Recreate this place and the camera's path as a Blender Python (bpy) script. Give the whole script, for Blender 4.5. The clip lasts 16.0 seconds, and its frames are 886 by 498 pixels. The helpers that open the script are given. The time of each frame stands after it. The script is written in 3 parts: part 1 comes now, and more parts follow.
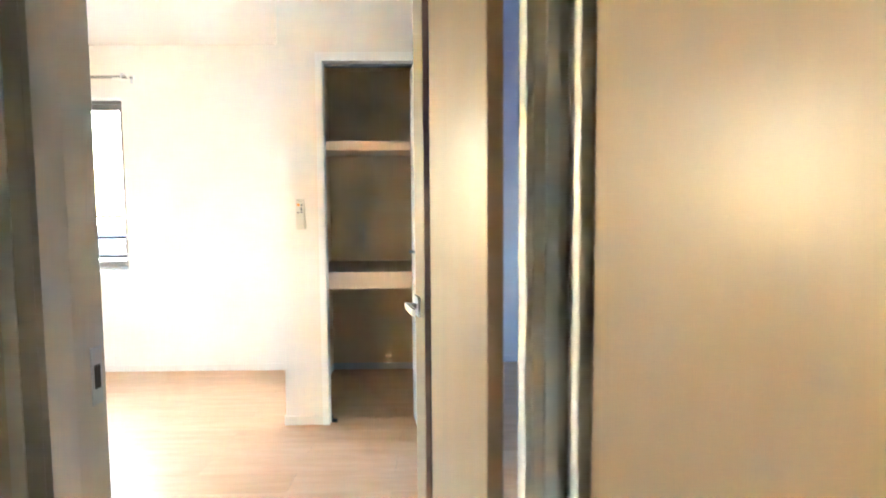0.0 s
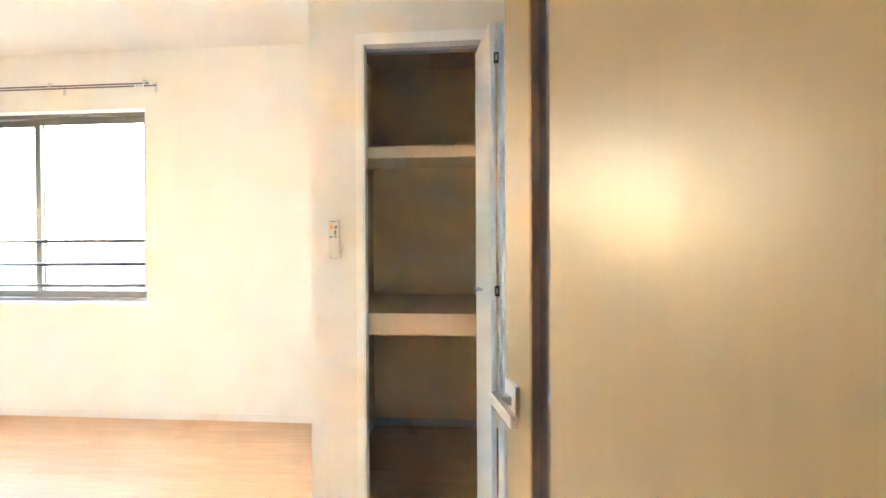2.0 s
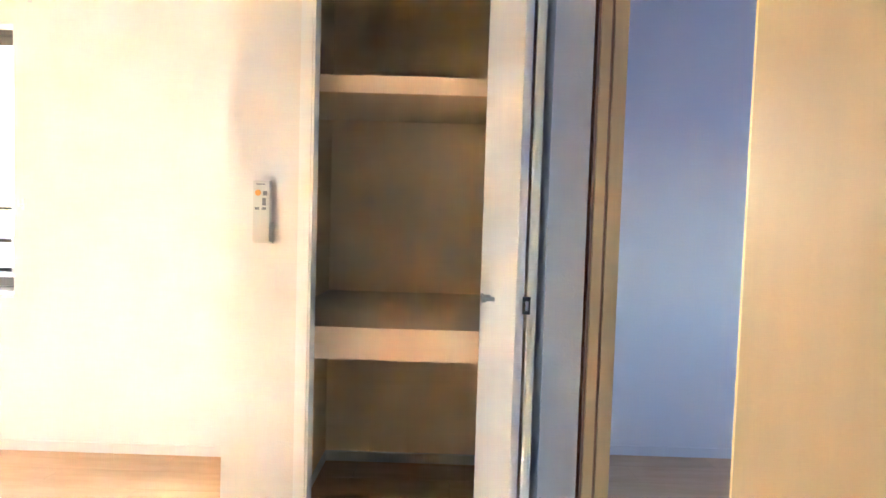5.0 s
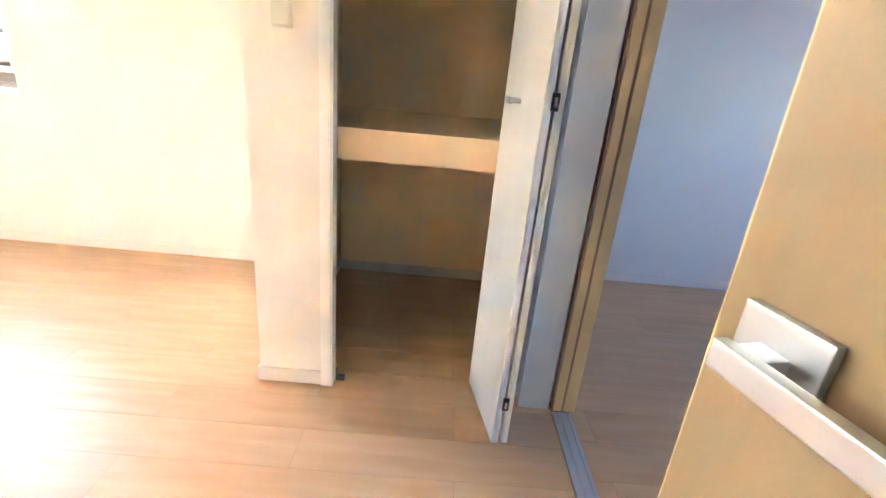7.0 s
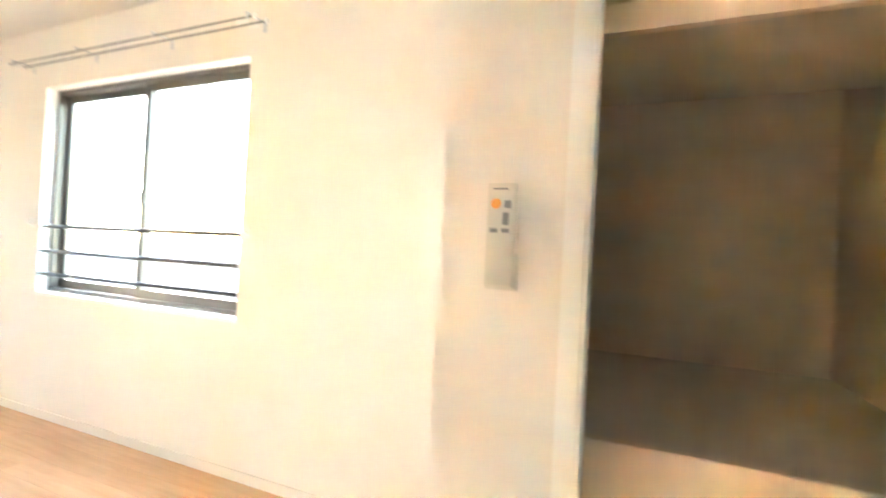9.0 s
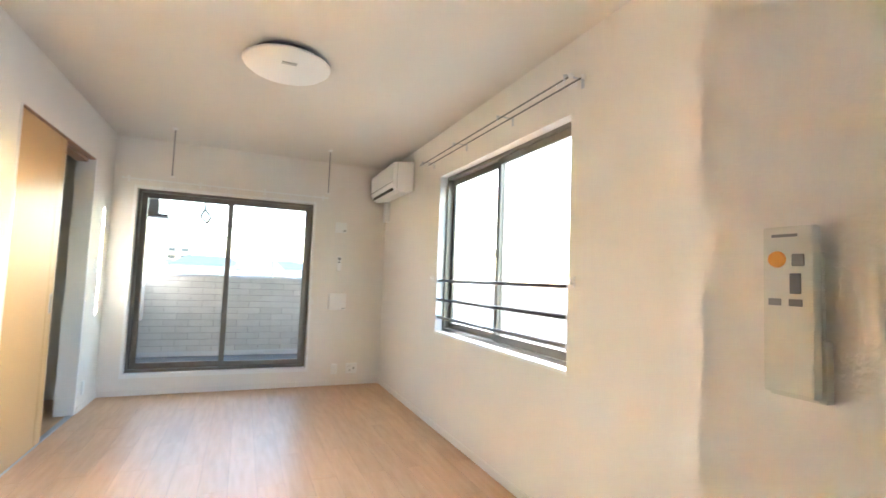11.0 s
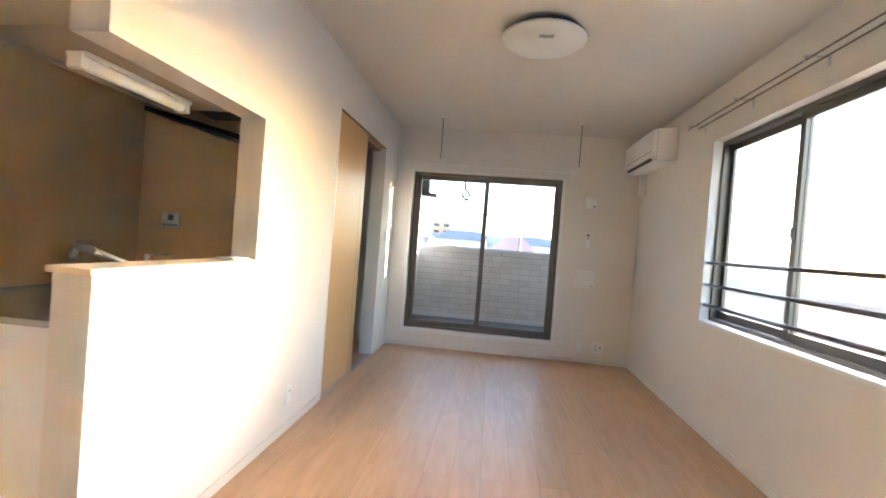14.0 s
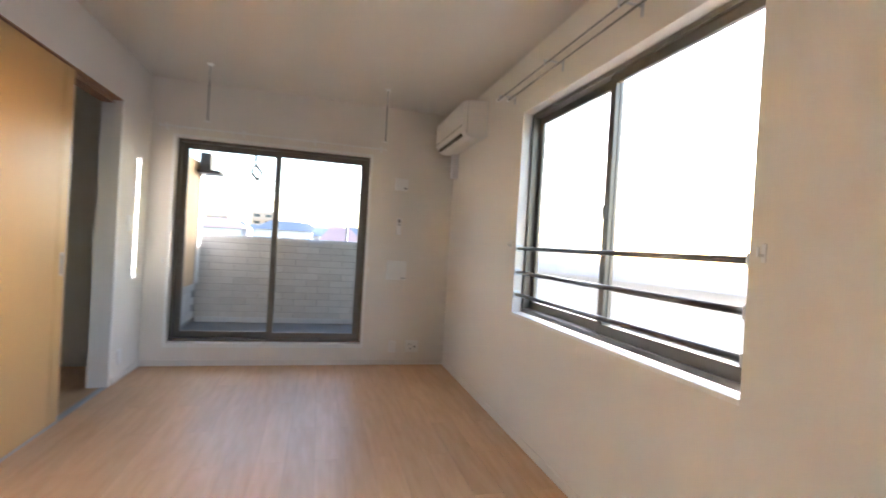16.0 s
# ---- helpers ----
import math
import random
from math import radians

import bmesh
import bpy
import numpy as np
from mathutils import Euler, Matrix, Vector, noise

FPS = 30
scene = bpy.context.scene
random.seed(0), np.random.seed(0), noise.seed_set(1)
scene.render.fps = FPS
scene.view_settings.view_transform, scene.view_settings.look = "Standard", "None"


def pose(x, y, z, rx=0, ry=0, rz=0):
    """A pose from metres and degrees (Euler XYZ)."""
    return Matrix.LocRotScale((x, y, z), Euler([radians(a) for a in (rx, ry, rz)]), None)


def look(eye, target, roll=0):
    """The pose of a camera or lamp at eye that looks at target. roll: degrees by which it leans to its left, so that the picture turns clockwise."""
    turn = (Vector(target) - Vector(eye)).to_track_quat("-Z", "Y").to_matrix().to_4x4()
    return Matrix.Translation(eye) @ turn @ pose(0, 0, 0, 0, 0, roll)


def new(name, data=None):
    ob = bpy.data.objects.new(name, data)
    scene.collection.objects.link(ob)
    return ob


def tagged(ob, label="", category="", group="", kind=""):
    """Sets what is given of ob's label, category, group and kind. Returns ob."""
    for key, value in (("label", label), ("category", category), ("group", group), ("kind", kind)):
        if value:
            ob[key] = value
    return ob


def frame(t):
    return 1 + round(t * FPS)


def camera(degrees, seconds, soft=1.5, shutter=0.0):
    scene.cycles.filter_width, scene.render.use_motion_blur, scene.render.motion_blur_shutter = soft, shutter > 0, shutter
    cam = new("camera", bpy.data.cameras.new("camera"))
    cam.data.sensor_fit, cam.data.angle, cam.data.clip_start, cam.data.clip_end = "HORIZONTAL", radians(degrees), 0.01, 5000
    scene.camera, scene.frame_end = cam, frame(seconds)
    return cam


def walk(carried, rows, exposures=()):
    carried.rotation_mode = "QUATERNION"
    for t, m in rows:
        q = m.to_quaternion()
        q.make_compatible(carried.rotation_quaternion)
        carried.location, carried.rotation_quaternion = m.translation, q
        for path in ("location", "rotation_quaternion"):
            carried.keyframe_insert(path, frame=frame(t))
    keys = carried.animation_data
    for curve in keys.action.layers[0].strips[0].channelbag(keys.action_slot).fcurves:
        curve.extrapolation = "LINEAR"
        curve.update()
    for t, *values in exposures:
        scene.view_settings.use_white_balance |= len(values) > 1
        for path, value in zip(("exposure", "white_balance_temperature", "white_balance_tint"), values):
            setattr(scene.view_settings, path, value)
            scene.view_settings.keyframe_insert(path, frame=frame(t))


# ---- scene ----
cam = camera(87.3, 16.0, shutter=0.5)
PATH = [
    (0, (0.361, 0.09, 1.157), (0.382, 2.087, 1.039), -0.4),
    (0.5, (0.283, 0.2, 1.166), (0.23, 2.199, 1.137), -0.8),
    (1, (0.242, 0.319, 1.159), (0.191, 2.317, 1.101), -0.3),
    (1.5, (0.241, 0.53, 1.165), (0.112, 2.526, 1.158), 0.7),
    (2, (0.231, 0.72, 1.179), (0.068, 2.713, 1.158), -0.3),
    (2.5, (0.155, 0.949, 1.195), (0.064, 2.945, 1.277), -0.7),
    (3, (0.125, 1.173, 1.182), (-0.042, 3.166, 1.198), -0.1),
    (5.5, (0.101, 1.412, 1.156), (0.112, 3.407, 1.017), 2.0),
    (6, (0.1, 1.382, 1.104), (0.087, 3.342, 0.707), 2.8),
    (6.5, (0.077, 1.349, 1.051), (0.071, 3.241, 0.404), 4.2),
    (7, (0.052, 1.357, 1.04), (0.08, 3.23, 0.338), 5.3),
    (7.5, (0.026, 1.426, 1.056), (0.016, 3.326, 0.431), 5.1),
    (8, (-0.034, 1.634, 1.093), (-0.321, 3.558, 0.629), 4.6),
    (8.5, (-0.112, 1.791, 1.123), (-0.639, 3.699, 0.844), 3.0),
    (9, (-0.195, 1.965, 1.172), (-0.98, 3.805, 1.19), 3.0),
    (9.5, (-0.207, 2.108, 1.199), (-1.478, 3.647, 1.322), 1.8),
    (12, (-0.063, 2.186, 1.225), (-2.02, 2.587, 1.31), 3.4),
    (12.5, (-0.076, 2.161, 1.227), (-2.07, 2.291, 1.313), 3.8),
    (13, (-0.087, 2.143, 1.22), (-2.085, 2.069, 1.269), 3.9),
    (13.5, (-0.104, 2.127, 1.216), (-2.087, 1.868, 1.243), 4.3),
    (14, (-0.158, 2.146, 1.209), (-2.147, 1.933, 1.181), 4.5),
    (14.5, (-0.32, 2.157, 1.204), (-2.316, 2.275, 1.204), 4.4),
    (15, (-0.479, 2.225, 1.202), (-2.448, 2.57, 1.173), 3.1),
    (15.5, (-0.681, 2.347, 1.209), (-2.652, 2.68, 1.231), 2.7),
    (16, (-0.912, 2.446, 1.201), (-2.846, 2.956, 1.185), 3.5),
]
walk(cam, [(t, look(eye, target, roll)) for t, eye, target, roll in PATH],
     exposures=((0, 5.85, 5100, 8), (2.2, 5.55, 5600, 11), (5.5, 5.78, 5700, 17), (8.5, 5.6, 5800, 12), (9.7, 5.35, 5800, 8), (11.8, 4.2, 5700, 14), (13, 3.95, 5750, 15), (16, 3.78, 5950, 19)))

# ---- world, sun, lamps ----
SUN_TO = Vector((0.35, -0.93, -0.165)).normalized()
world = bpy.data.worlds.new("world")
scene.world = world
world.use_nodes = True
wn = world.node_tree.nodes
sky = wn.new("ShaderNodeTexSky")
sky.sky_type, sky.sun_disc = "NISHITA", False
sky.sun_elevation = math.asin(-SUN_TO.z)
sky.sun_rotation = math.atan2(-SUN_TO.x, -SUN_TO.y)
wn["Background"].inputs["Strength"].default_value = 0.15
world.node_tree.links.new(sky.outputs["Color"], wn["Background"].inputs["Color"])


def lamp(name, kind, energy, color, m, **values):
    data = bpy.data.lights.new(name, kind)
    data.energy, data.color = energy, color
    if kind == "SUN":
        data.angle = values["angle"]
    else:
        data.shape, data.size, data.size_y = "RECTANGLE", values["size"], values["size_y"]
    ob = new(name, data)
    ob.matrix_world = m
    return ob


lamp("sun", "SUN", 5.5, (1.0, 0.945, 0.855), look((0, 0, 0), SUN_TO), angle=radians(0.6))
# area lamp added for bluish skylight; the side room's window is unseen
lamp("side_room_sky_fill", "AREA", 0.27, (0.11, 0.31, 1.0), look((3.28, 2.3, 1.35), (0, 2.5, 1.2)), size=0.6, size_y=0.7)

# ---- materials ----
def mat(name, color, rough=0.6, metal=0.0, var=0.06, scale=6.0, bump=0.0, bump_scale=120.0, spec=0.5, coat=0.0, stretch=(1, 1, 1), vary=0.0):
    """A painted or grained surface: two scales of colour change, fine relief, and a change from piece to piece."""
    m = bpy.data.materials.new(name)
    m.use_nodes = True
    n, l = m.node_tree.nodes, m.node_tree.links
    b = n["Principled BSDF"]
    b.inputs["Metallic"].default_value = metal
    b.inputs["Specular IOR Level"].default_value = spec
    b.inputs["Coat Weight"].default_value = coat
    b.inputs["Coat Roughness"].default_value = 0.15
    tc, mp = n.new("ShaderNodeTexCoord"), n.new("ShaderNodeMapping")
    geo = n.new("ShaderNodeNewGeometry")
    l.new(geo.outputs["Position"], mp.inputs["Vector"])
    mp.inputs["Scale"].default_value = stretch
    n1, n2 = n.new("ShaderNodeTexNoise"), n.new("ShaderNodeTexNoise")
    n1.inputs["Scale"].default_value, n1.inputs["Detail"].default_value = scale, 6
    n2.inputs["Scale"].default_value, n2.inputs["Detail"].default_value = scale * 0.17, 3
    l.new(mp.outputs["Vector"], n1.inputs["Vector"])
    l.new(mp.outputs["Vector"], n2.inputs["Vector"])
    add = n.new("ShaderNodeMath")
    add.operation = "ADD"
    l.new(n1.outputs["Fac"], add.inputs[0])
    l.new(n2.outputs["Fac"], add.inputs[1])
    ramp = n.new("ShaderNodeMapRange")
    ramp.inputs["From Min"].default_value, ramp.inputs["From Max"].default_value = 0.6, 1.4
    ramp.inputs["To Min"].default_value, ramp.inputs["To Max"].default_value = 1 - var, 1 + var
    l.new(add.outputs[0], ramp.inputs["Value"])
    value = ramp.outputs["Result"]
    if vary:
        info, mr, mul = n.new("ShaderNodeObjectInfo"), n.new("ShaderNodeMapRange"), n.new("ShaderNodeMath")
        mr.inputs["To Min"].default_value, mr.inputs["To Max"].default_value = 1 - vary, 1 + vary
        mul.operation = "MULTIPLY"
        l.new(info.outputs["Random"], mr.inputs["Value"])
        l.new(mr.outputs["Result"], mul.inputs[0])
        l.new(value, mul.inputs[1])
        value = mul.outputs[0]
    vm = n.new("ShaderNodeVectorMath")
    vm.operation = "SCALE"
    vm.inputs[0].default_value = color
    l.new(value, vm.inputs["Scale"])
    l.new(vm.outputs[0], b.inputs["Base Color"])
    rr = n.new("ShaderNodeMapRange")
    rr.inputs["From Min"].default_value, rr.inputs["From Max"].default_value = 0.6, 1.4
    rr.inputs["To Min"].default_value, rr.inputs["To Max"].default_value = rough * 0.85, min(1, rough * 1.15)
    l.new(add.outputs[0], rr.inputs["Value"])
    l.new(rr.outputs["Result"], b.inputs["Roughness"])
    if bump:
        n3, bp = n.new("ShaderNodeTexNoise"), n.new("ShaderNodeBump")
        n3.inputs["Scale"].default_value, n3.inputs["Detail"].default_value = bump_scale, 3
        l.new(mp.outputs["Vector"], n3.inputs["Vector"])
        bp.inputs["Strength"].default_value, bp.inputs["Distance"].default_value = bump, 0.003
        l.new(n3.outputs["Fac"], bp.inputs["Height"])
        l.new(bp.outputs["Normal"], b.inputs["Normal"])
    return m


def floor_mat(name):
    """Pale maple boards: long soft grain, a slight change from board to board."""
    m = bpy.data.materials.new(name)
    m.use_nodes = True
    n, l = m.node_tree.nodes, m.node_tree.links
    b = n["Principled BSDF"]
    b.inputs["Specular IOR Level"].default_value = 0.34
    geo, mp, info = n.new("ShaderNodeNewGeometry"), n.new("ShaderNodeMapping"), n.new("ShaderNodeObjectInfo")
    mp.inputs["Scale"].default_value = (1.2, 9, 1)
    l.new(geo.outputs["Position"], mp.inputs["Vector"])
    shift = n.new("ShaderNodeVectorMath")
    shift.operation = "ADD"
    l.new(mp.outputs["Vector"], shift.inputs[0])
    l.new(info.outputs["Random"], shift.inputs[1])
    grain = n.new("ShaderNodeTexNoise")
    grain.inputs["Scale"].default_value, grain.inputs["Detail"].default_value = 3.0, 4
    l.new(shift.outputs[0], grain.inputs["Vector"])
    ramp = n.new("ShaderNodeValToRGB")
    ramp.color_ramp.elements[0].position, ramp.color_ramp.elements[1].position = 0.3, 0.7
    ramp.color_ramp.elements[0].color, ramp.color_ramp.elements[1].color = (0.56, 0.33, 0.165, 1), (0.64, 0.405, 0.22, 1)
    l.new(grain.outputs["Fac"], ramp.inputs["Fac"])
    scale = n.new("ShaderNodeVectorMath")
    scale.operation = "SCALE"
    mr = n.new("ShaderNodeMapRange")
    mr.inputs["To Min"].default_value, mr.inputs["To Max"].default_value = 0.95, 1.05
    l.new(info.outputs["Random"], mr.inputs["Value"])
    l.new(ramp.outputs["Color"], scale.inputs[0])
    l.new(mr.outputs["Result"], scale.inputs["Scale"])
    l.new(scale.outputs[0], b.inputs["Base Color"])
    b.inputs["Roughness"].default_value = 0.37
    return m


WALL = mat("wallpaper", (0.80, 0.755, 0.69), 0.75, var=0.015, scale=5, bump=0.35, bump_scale=160, spec=0.3)
CEIL = mat("ceiling_paper", (0.75, 0.70, 0.635), 0.85, var=0.015, scale=4, bump=0.3, bump_scale=140, spec=0.2)
WHITE = mat("white_trim", (0.84, 0.83, 0.80), 0.4, var=0.015, scale=4)
FOLDW = mat("white_laminate", (0.78, 0.77, 0.74), 0.35, var=0.02, scale=5, stretch=(8, 8, 1))
BASEM = mat("skirting", (0.77, 0.725, 0.66), 0.5, var=0.015, scale=4)
JAMB = mat("beige_frame", (0.65, 0.61, 0.56), 0.6, var=0.03, scale=6, stretch=(10, 10, 1))
MAPLE = mat("maple_door", (0.29, 0.208, 0.115), 0.38, var=0.05, scale=9, stretch=(9, 9, 0.5), bump=0.03, bump_scale=60, spec=0.21)
MAPLE2 = mat("maple_edge", (0.70, 0.48, 0.23), 0.4, var=0.07, scale=9, stretch=(9, 9, 0.5))
# lit copy of the door maple: the sliding door's extra light is in its colour
MAPLE_LIT = mat("maple_door_lit", (0.57, 0.345, 0.14), 0.38, var=0.05, scale=9, stretch=(9, 9, 0.5), bump=0.03, bump_scale=60, spec=0.3)
BROWN = mat("door_edge_brown", (0.33, 0.18, 0.10), 0.5, var=0.08, scale=10, stretch=(9, 9, 0.6))
FLOORM = floor_mat("maple_floor")
GAPM = mat("floor_joint", (0.34, 0.21, 0.12), 0.5, var=0.05)
BRONZE = mat("bronze_aluminium", (0.17, 0.148, 0.122), 0.42, metal=0.5, var=0.05)
STEEL = mat("brushed_steel", (0.20, 0.19, 0.18), 0.34, metal=1.0, var=0.04)
CHROME = mat("chrome", (0.75, 0.75, 0.76), 0.14, metal=1.0, var=0.02)
SATIN = mat("satin_nickel", (0.57, 0.59, 0.62), 0.36, metal=1.0, var=0.03)
ALU = mat("aluminium_rail", (0.50, 0.52, 0.55), 0.4, metal=0.7, var=0.05)
BLACK = mat("black_plastic", (0.02, 0.02, 0.02), 0.5, var=0.1)
GREYD = mat("dark_grey", (0.09, 0.09, 0.09), 0.5, var=0.1)
PLAST = mat("white_plastic", (0.86, 0.855, 0.84), 0.3, var=0.01)
PLASTB = mat("cream_plastic", (0.66, 0.64, 0.55), 0.4, var=0.01)
GREYP = mat("grey_print", (0.22, 0.22, 0.21), 0.6, var=0.02)
ORANGE = mat("orange_button", (0.85, 0.38, 0.06), 0.5, var=0.02)
CLOSET = mat("closet_board", (0.84, 0.67, 0.46), 0.6, var=0.03, scale=5, stretch=(1, 4, 4))
CLOSETW = mat("closet_lining", (0.94, 0.72, 0.47), 0.75, var=0.02, scale=4, bump=0.2)
LABELM = mat("pale_label", (0.50, 0.50, 0.48), 0.6, var=0.02)
KWALL = mat("kitchen_wall", (0.80, 0.58, 0.37), 0.7, var=0.02, scale=4, bump=0.2)
# white cabinet with its shade put into a tan base colour
CABM = mat("cabinet_white_shaded", (0.47, 0.385, 0.28), 0.5, var=0.02, scale=4)
COUNTER = mat("counter_steel", (0.40, 0.38, 0.35), 0.3, metal=0.9, var=0.05)
SIDING = mat("siding_tile", (0.55, 0.53, 0.50), 0.7, var=0.08, scale=30, bump=0.5, bump_scale=90, vary=0.07)
SIDEBACK = mat("siding_joint", (0.28, 0.27, 0.26), 0.8, var=0.05)
BALC = mat("balcony_sheet", (0.10, 0.11, 0.125), 0.6, var=0.08, scale=14, bump=0.3)
BOARD = mat("partition_board", (0.46, 0.32, 0.18), 0.6, var=0.04, scale=3)
COPING = mat("metal_coping", (0.62, 0.62, 0.62), 0.35, metal=0.3, var=0.03)
GROUND = mat("town_ground", (0.10, 0.10, 0.09), 0.9, var=0.3, scale=0.05)
FLATW = mat("facade_light", (0.55, 0.52, 0.48), 0.8, var=0.08, scale=0.6, vary=0.12)
FLATT = mat("facade_tan", (0.42, 0.32, 0.24), 0.8, var=0.06, scale=0.5, vary=0.08)
# both roof colours are lightened to carry the haze of distance
ROOFD = mat("roof_dark", (0.16, 0.17, 0.20), 0.6, var=0.15, scale=3, vary=0.3)
ROOFR = mat("roof_red", (0.42, 0.25, 0.22), 0.7, var=0.15, scale=3, vary=0.15)
WGLASS = mat("far_glass", (0.04, 0.05, 0.06), 0.1, var=0.1)


def pane_mat(name, frosted):
    m = bpy.data.materials.new(name)
    m.use_nodes = True
    n, l = m.node_tree.nodes, m.node_tree.links
    n.remove(n["Principled BSDF"])
    mix = n.new("ShaderNodeMixShader")
    if frosted:
        a, b = n.new("ShaderNodeBsdfRefraction"), n.new("ShaderNodeBsdfTranslucent")
        a.inputs["IOR"].default_value, a.inputs["Roughness"].default_value = 1.12, frosted
        a.inputs["Color"].default_value = (0.95, 0.97, 0.97, 1)
        b.inputs["Color"].default_value = (0.85, 0.88, 0.88, 1)
        mix.inputs["Fac"].default_value = 0.006
        a.distribution = "BECKMANN"
        fine, both = n.new("ShaderNodeBsdfRefraction"), n.new("ShaderNodeMixShader")
        fine.inputs["IOR"].default_value, fine.inputs["Roughness"].default_value = 1.12, 0.13
        fine.inputs["Color"].default_value = (0.95, 0.97, 0.97, 1)
        fine.distribution = "BECKMANN"
        both.inputs["Fac"].default_value = 0.82
        l.new(a.outputs[0], both.inputs[1])
        l.new(fine.outputs[0], both.inputs[2])
        nz, bp, geo = n.new("ShaderNodeTexNoise"), n.new("ShaderNodeBump"), n.new("ShaderNodeNewGeometry")
        nz.inputs["Scale"].default_value = 70
        bp.inputs["Strength"].default_value, bp.inputs["Distance"].default_value = 0.4, 0.004
        l.new(geo.outputs["Position"], nz.inputs["Vector"])
        l.new(nz.outputs["Fac"], bp.inputs["Height"])
        l.new(bp.outputs["Normal"], a.inputs["Normal"])
    else:
        a, b = n.new("ShaderNodeBsdfTransparent"), n.new("ShaderNodeBsdfGlossy")
        a.inputs["Color"].default_value = (0.93, 0.96, 0.97, 1)
        b.inputs["Roughness"].default_value = 0.02
        fr = n.new("ShaderNodeFresnel")
        fr.inputs["IOR"].default_value = 1.45
        l.new(fr.outputs[0], mix.inputs["Fac"])
    l.new((both if frosted else a).outputs[0], mix.inputs[1])
    l.new(b.outputs[0], mix.inputs[2])
    l.new(mix.outputs[0], n["Material Output"].inputs["Surface"])
    return m


CLEAR = pane_mat("clear_glass", 0)
FROST = pane_mat("frosted_glass", 0.36)
SLITG = pane_mat("slit_glass", 0.35)
LAMPW = mat("lamp_acrylic", (0.82, 0.81, 0.78), 0.3, var=0.01)

# ---- building helpers ----
def box(bm, x0, x1, y0, y1, z0, z1, bevel=0.0):
    made = bmesh.ops.create_cube(bm, size=1.0)["verts"]
    bmesh.ops.transform(bm, verts=made, matrix=Matrix.Translation(((x0 + x1) / 2, (y0 + y1) / 2, (z0 + z1) / 2)) @ Matrix.Diagonal((x1 - x0, y1 - y0, z1 - z0, 1)))
    if bevel:
        edges = list({e for v in made for e in v.link_edges})
        bmesh.ops.bevel(bm, geom=edges, offset=bevel, segments=2, affect="EDGES", profile=0.7)


def boxes(*rows, bevel=0.0):
    bm = bmesh.new()
    for r in rows:
        box(bm, *r, bevel=bevel)
    return bm


def rod(bm, a, b, r, seg=14):
    a, b = Vector(a), Vector(b)
    d = b - a
    made = bmesh.ops.create_cone(bm, cap_ends=True, segments=seg, radius1=r, radius2=r, depth=d.length)["verts"]
    bmesh.ops.transform(bm, verts=made, matrix=Matrix.Translation((a + b) / 2) @ d.to_track_quat("Z", "Y").to_matrix().to_4x4())


def rods(*rows):
    bm = bmesh.new()
    for a, b, r in rows:
        rod(bm, a, b, r)
    return bm


def mesh_of(name, bm, material):
    me = bpy.data.meshes.new(name)
    bm.normal_update()
    bm.to_mesh(me)
    bm.free()
    if material:
        me.materials.append(material)
    return me


def smooth(ob):
    for p in ob.data.polygons:
        p.use_smooth = True
    return ob


def part(name, bm, material, parent, label=""):
    """One mesh object under a thing or under a part."""
    ob = new(name, mesh_of(name, bm, material))
    ob.parent = parent
    return tagged(ob, label)


def thing(name, label, category, at=(0, 0, 0), group="", kind=""):
    ob = new(name)
    ob.empty_display_size = 0.1
    ob.matrix_world = pose(*at)
    return tagged(ob, label, category, group, kind)


def solid(name, bm, material, label="", category="", group="", kind=""):
    return tagged(new(name, mesh_of(name, bm, material)), label, category, group, kind)


def struct(name, bm, material, label="", category="wall"):
    return solid(name, bm, material, label, category, kind="structure")


def text_mesh(name, words, size, m, material, parent):
    cu = bpy.data.curves.new(name, "FONT")
    cu.body, cu.size, cu.align_x, cu.align_y = words, size, "CENTER", "CENTER"
    tmp = bpy.data.objects.new(name, cu)
    scene.collection.objects.link(tmp)
    me = bpy.data.meshes.new_from_object(tmp.evaluated_get(bpy.context.evaluated_depsgraph_get()))
    bpy.data.objects.remove(tmp)
    me.materials.append(material)
    me.transform(m)
    ob = new(name, me)
    ob.parent = parent
    return ob


# ---- structure ----
XW, XE, YS, YN, H = -5.43, 0.50, 0.985, 3.70, 2.50
WX0, WX1, WZ0, WZ1 = -3.778, -2.035, 0.768, 2.108
SY0, SY1, SZ0, SZ1 = 1.183, 2.868, 0.193, 2.008
KX0, KX1, KZ0, KZ1 = -2.347, -1.405, 1.051, 1.748
LX0, LX1, LXM, LZ = -4.858, -3.392, -4.178, 2.122

struct("wall_north", boxes((XW, WX0, YN, YN + .16, 0, H), (WX0, WX1, YN, YN + .16, 0, WZ0), (WX0, WX1, YN, YN + .16, WZ1, H), (WX1, 0.62, YN, YN + .16, 0, H)), WALL, "off-white wallpapered wall with a sliding window")
struct("wall_west", boxes((XW - .16, XW, -1.2, SY0, -0.1, H), (XW - .16, XW, SY0, SY1, -0.1, SZ0), (XW - .16, XW, SY0, SY1, SZ1, H), (XW - .16, XW, SY1, YN + .16, -0.1, H)), WALL, "off-white wallpapered end wall with balcony sash")
struct("wall_south", boxes((XW, LX0, YS - .13, YS, 0, H), (LX0, LX1, YS - .13, YS, LZ, H), (LXM + .03, LX1, YS - .13, YS - .05, 0, LZ), (LX1, KX0, YS - .13, YS, 0, H),
                           (KX0, KX1, YS - .13, YS, 0, KZ0 - .02), (KX0, KX1, YS - .13, YS, KZ1, H)), WALL, "off-white wall with kitchen pass-through and sliding door")
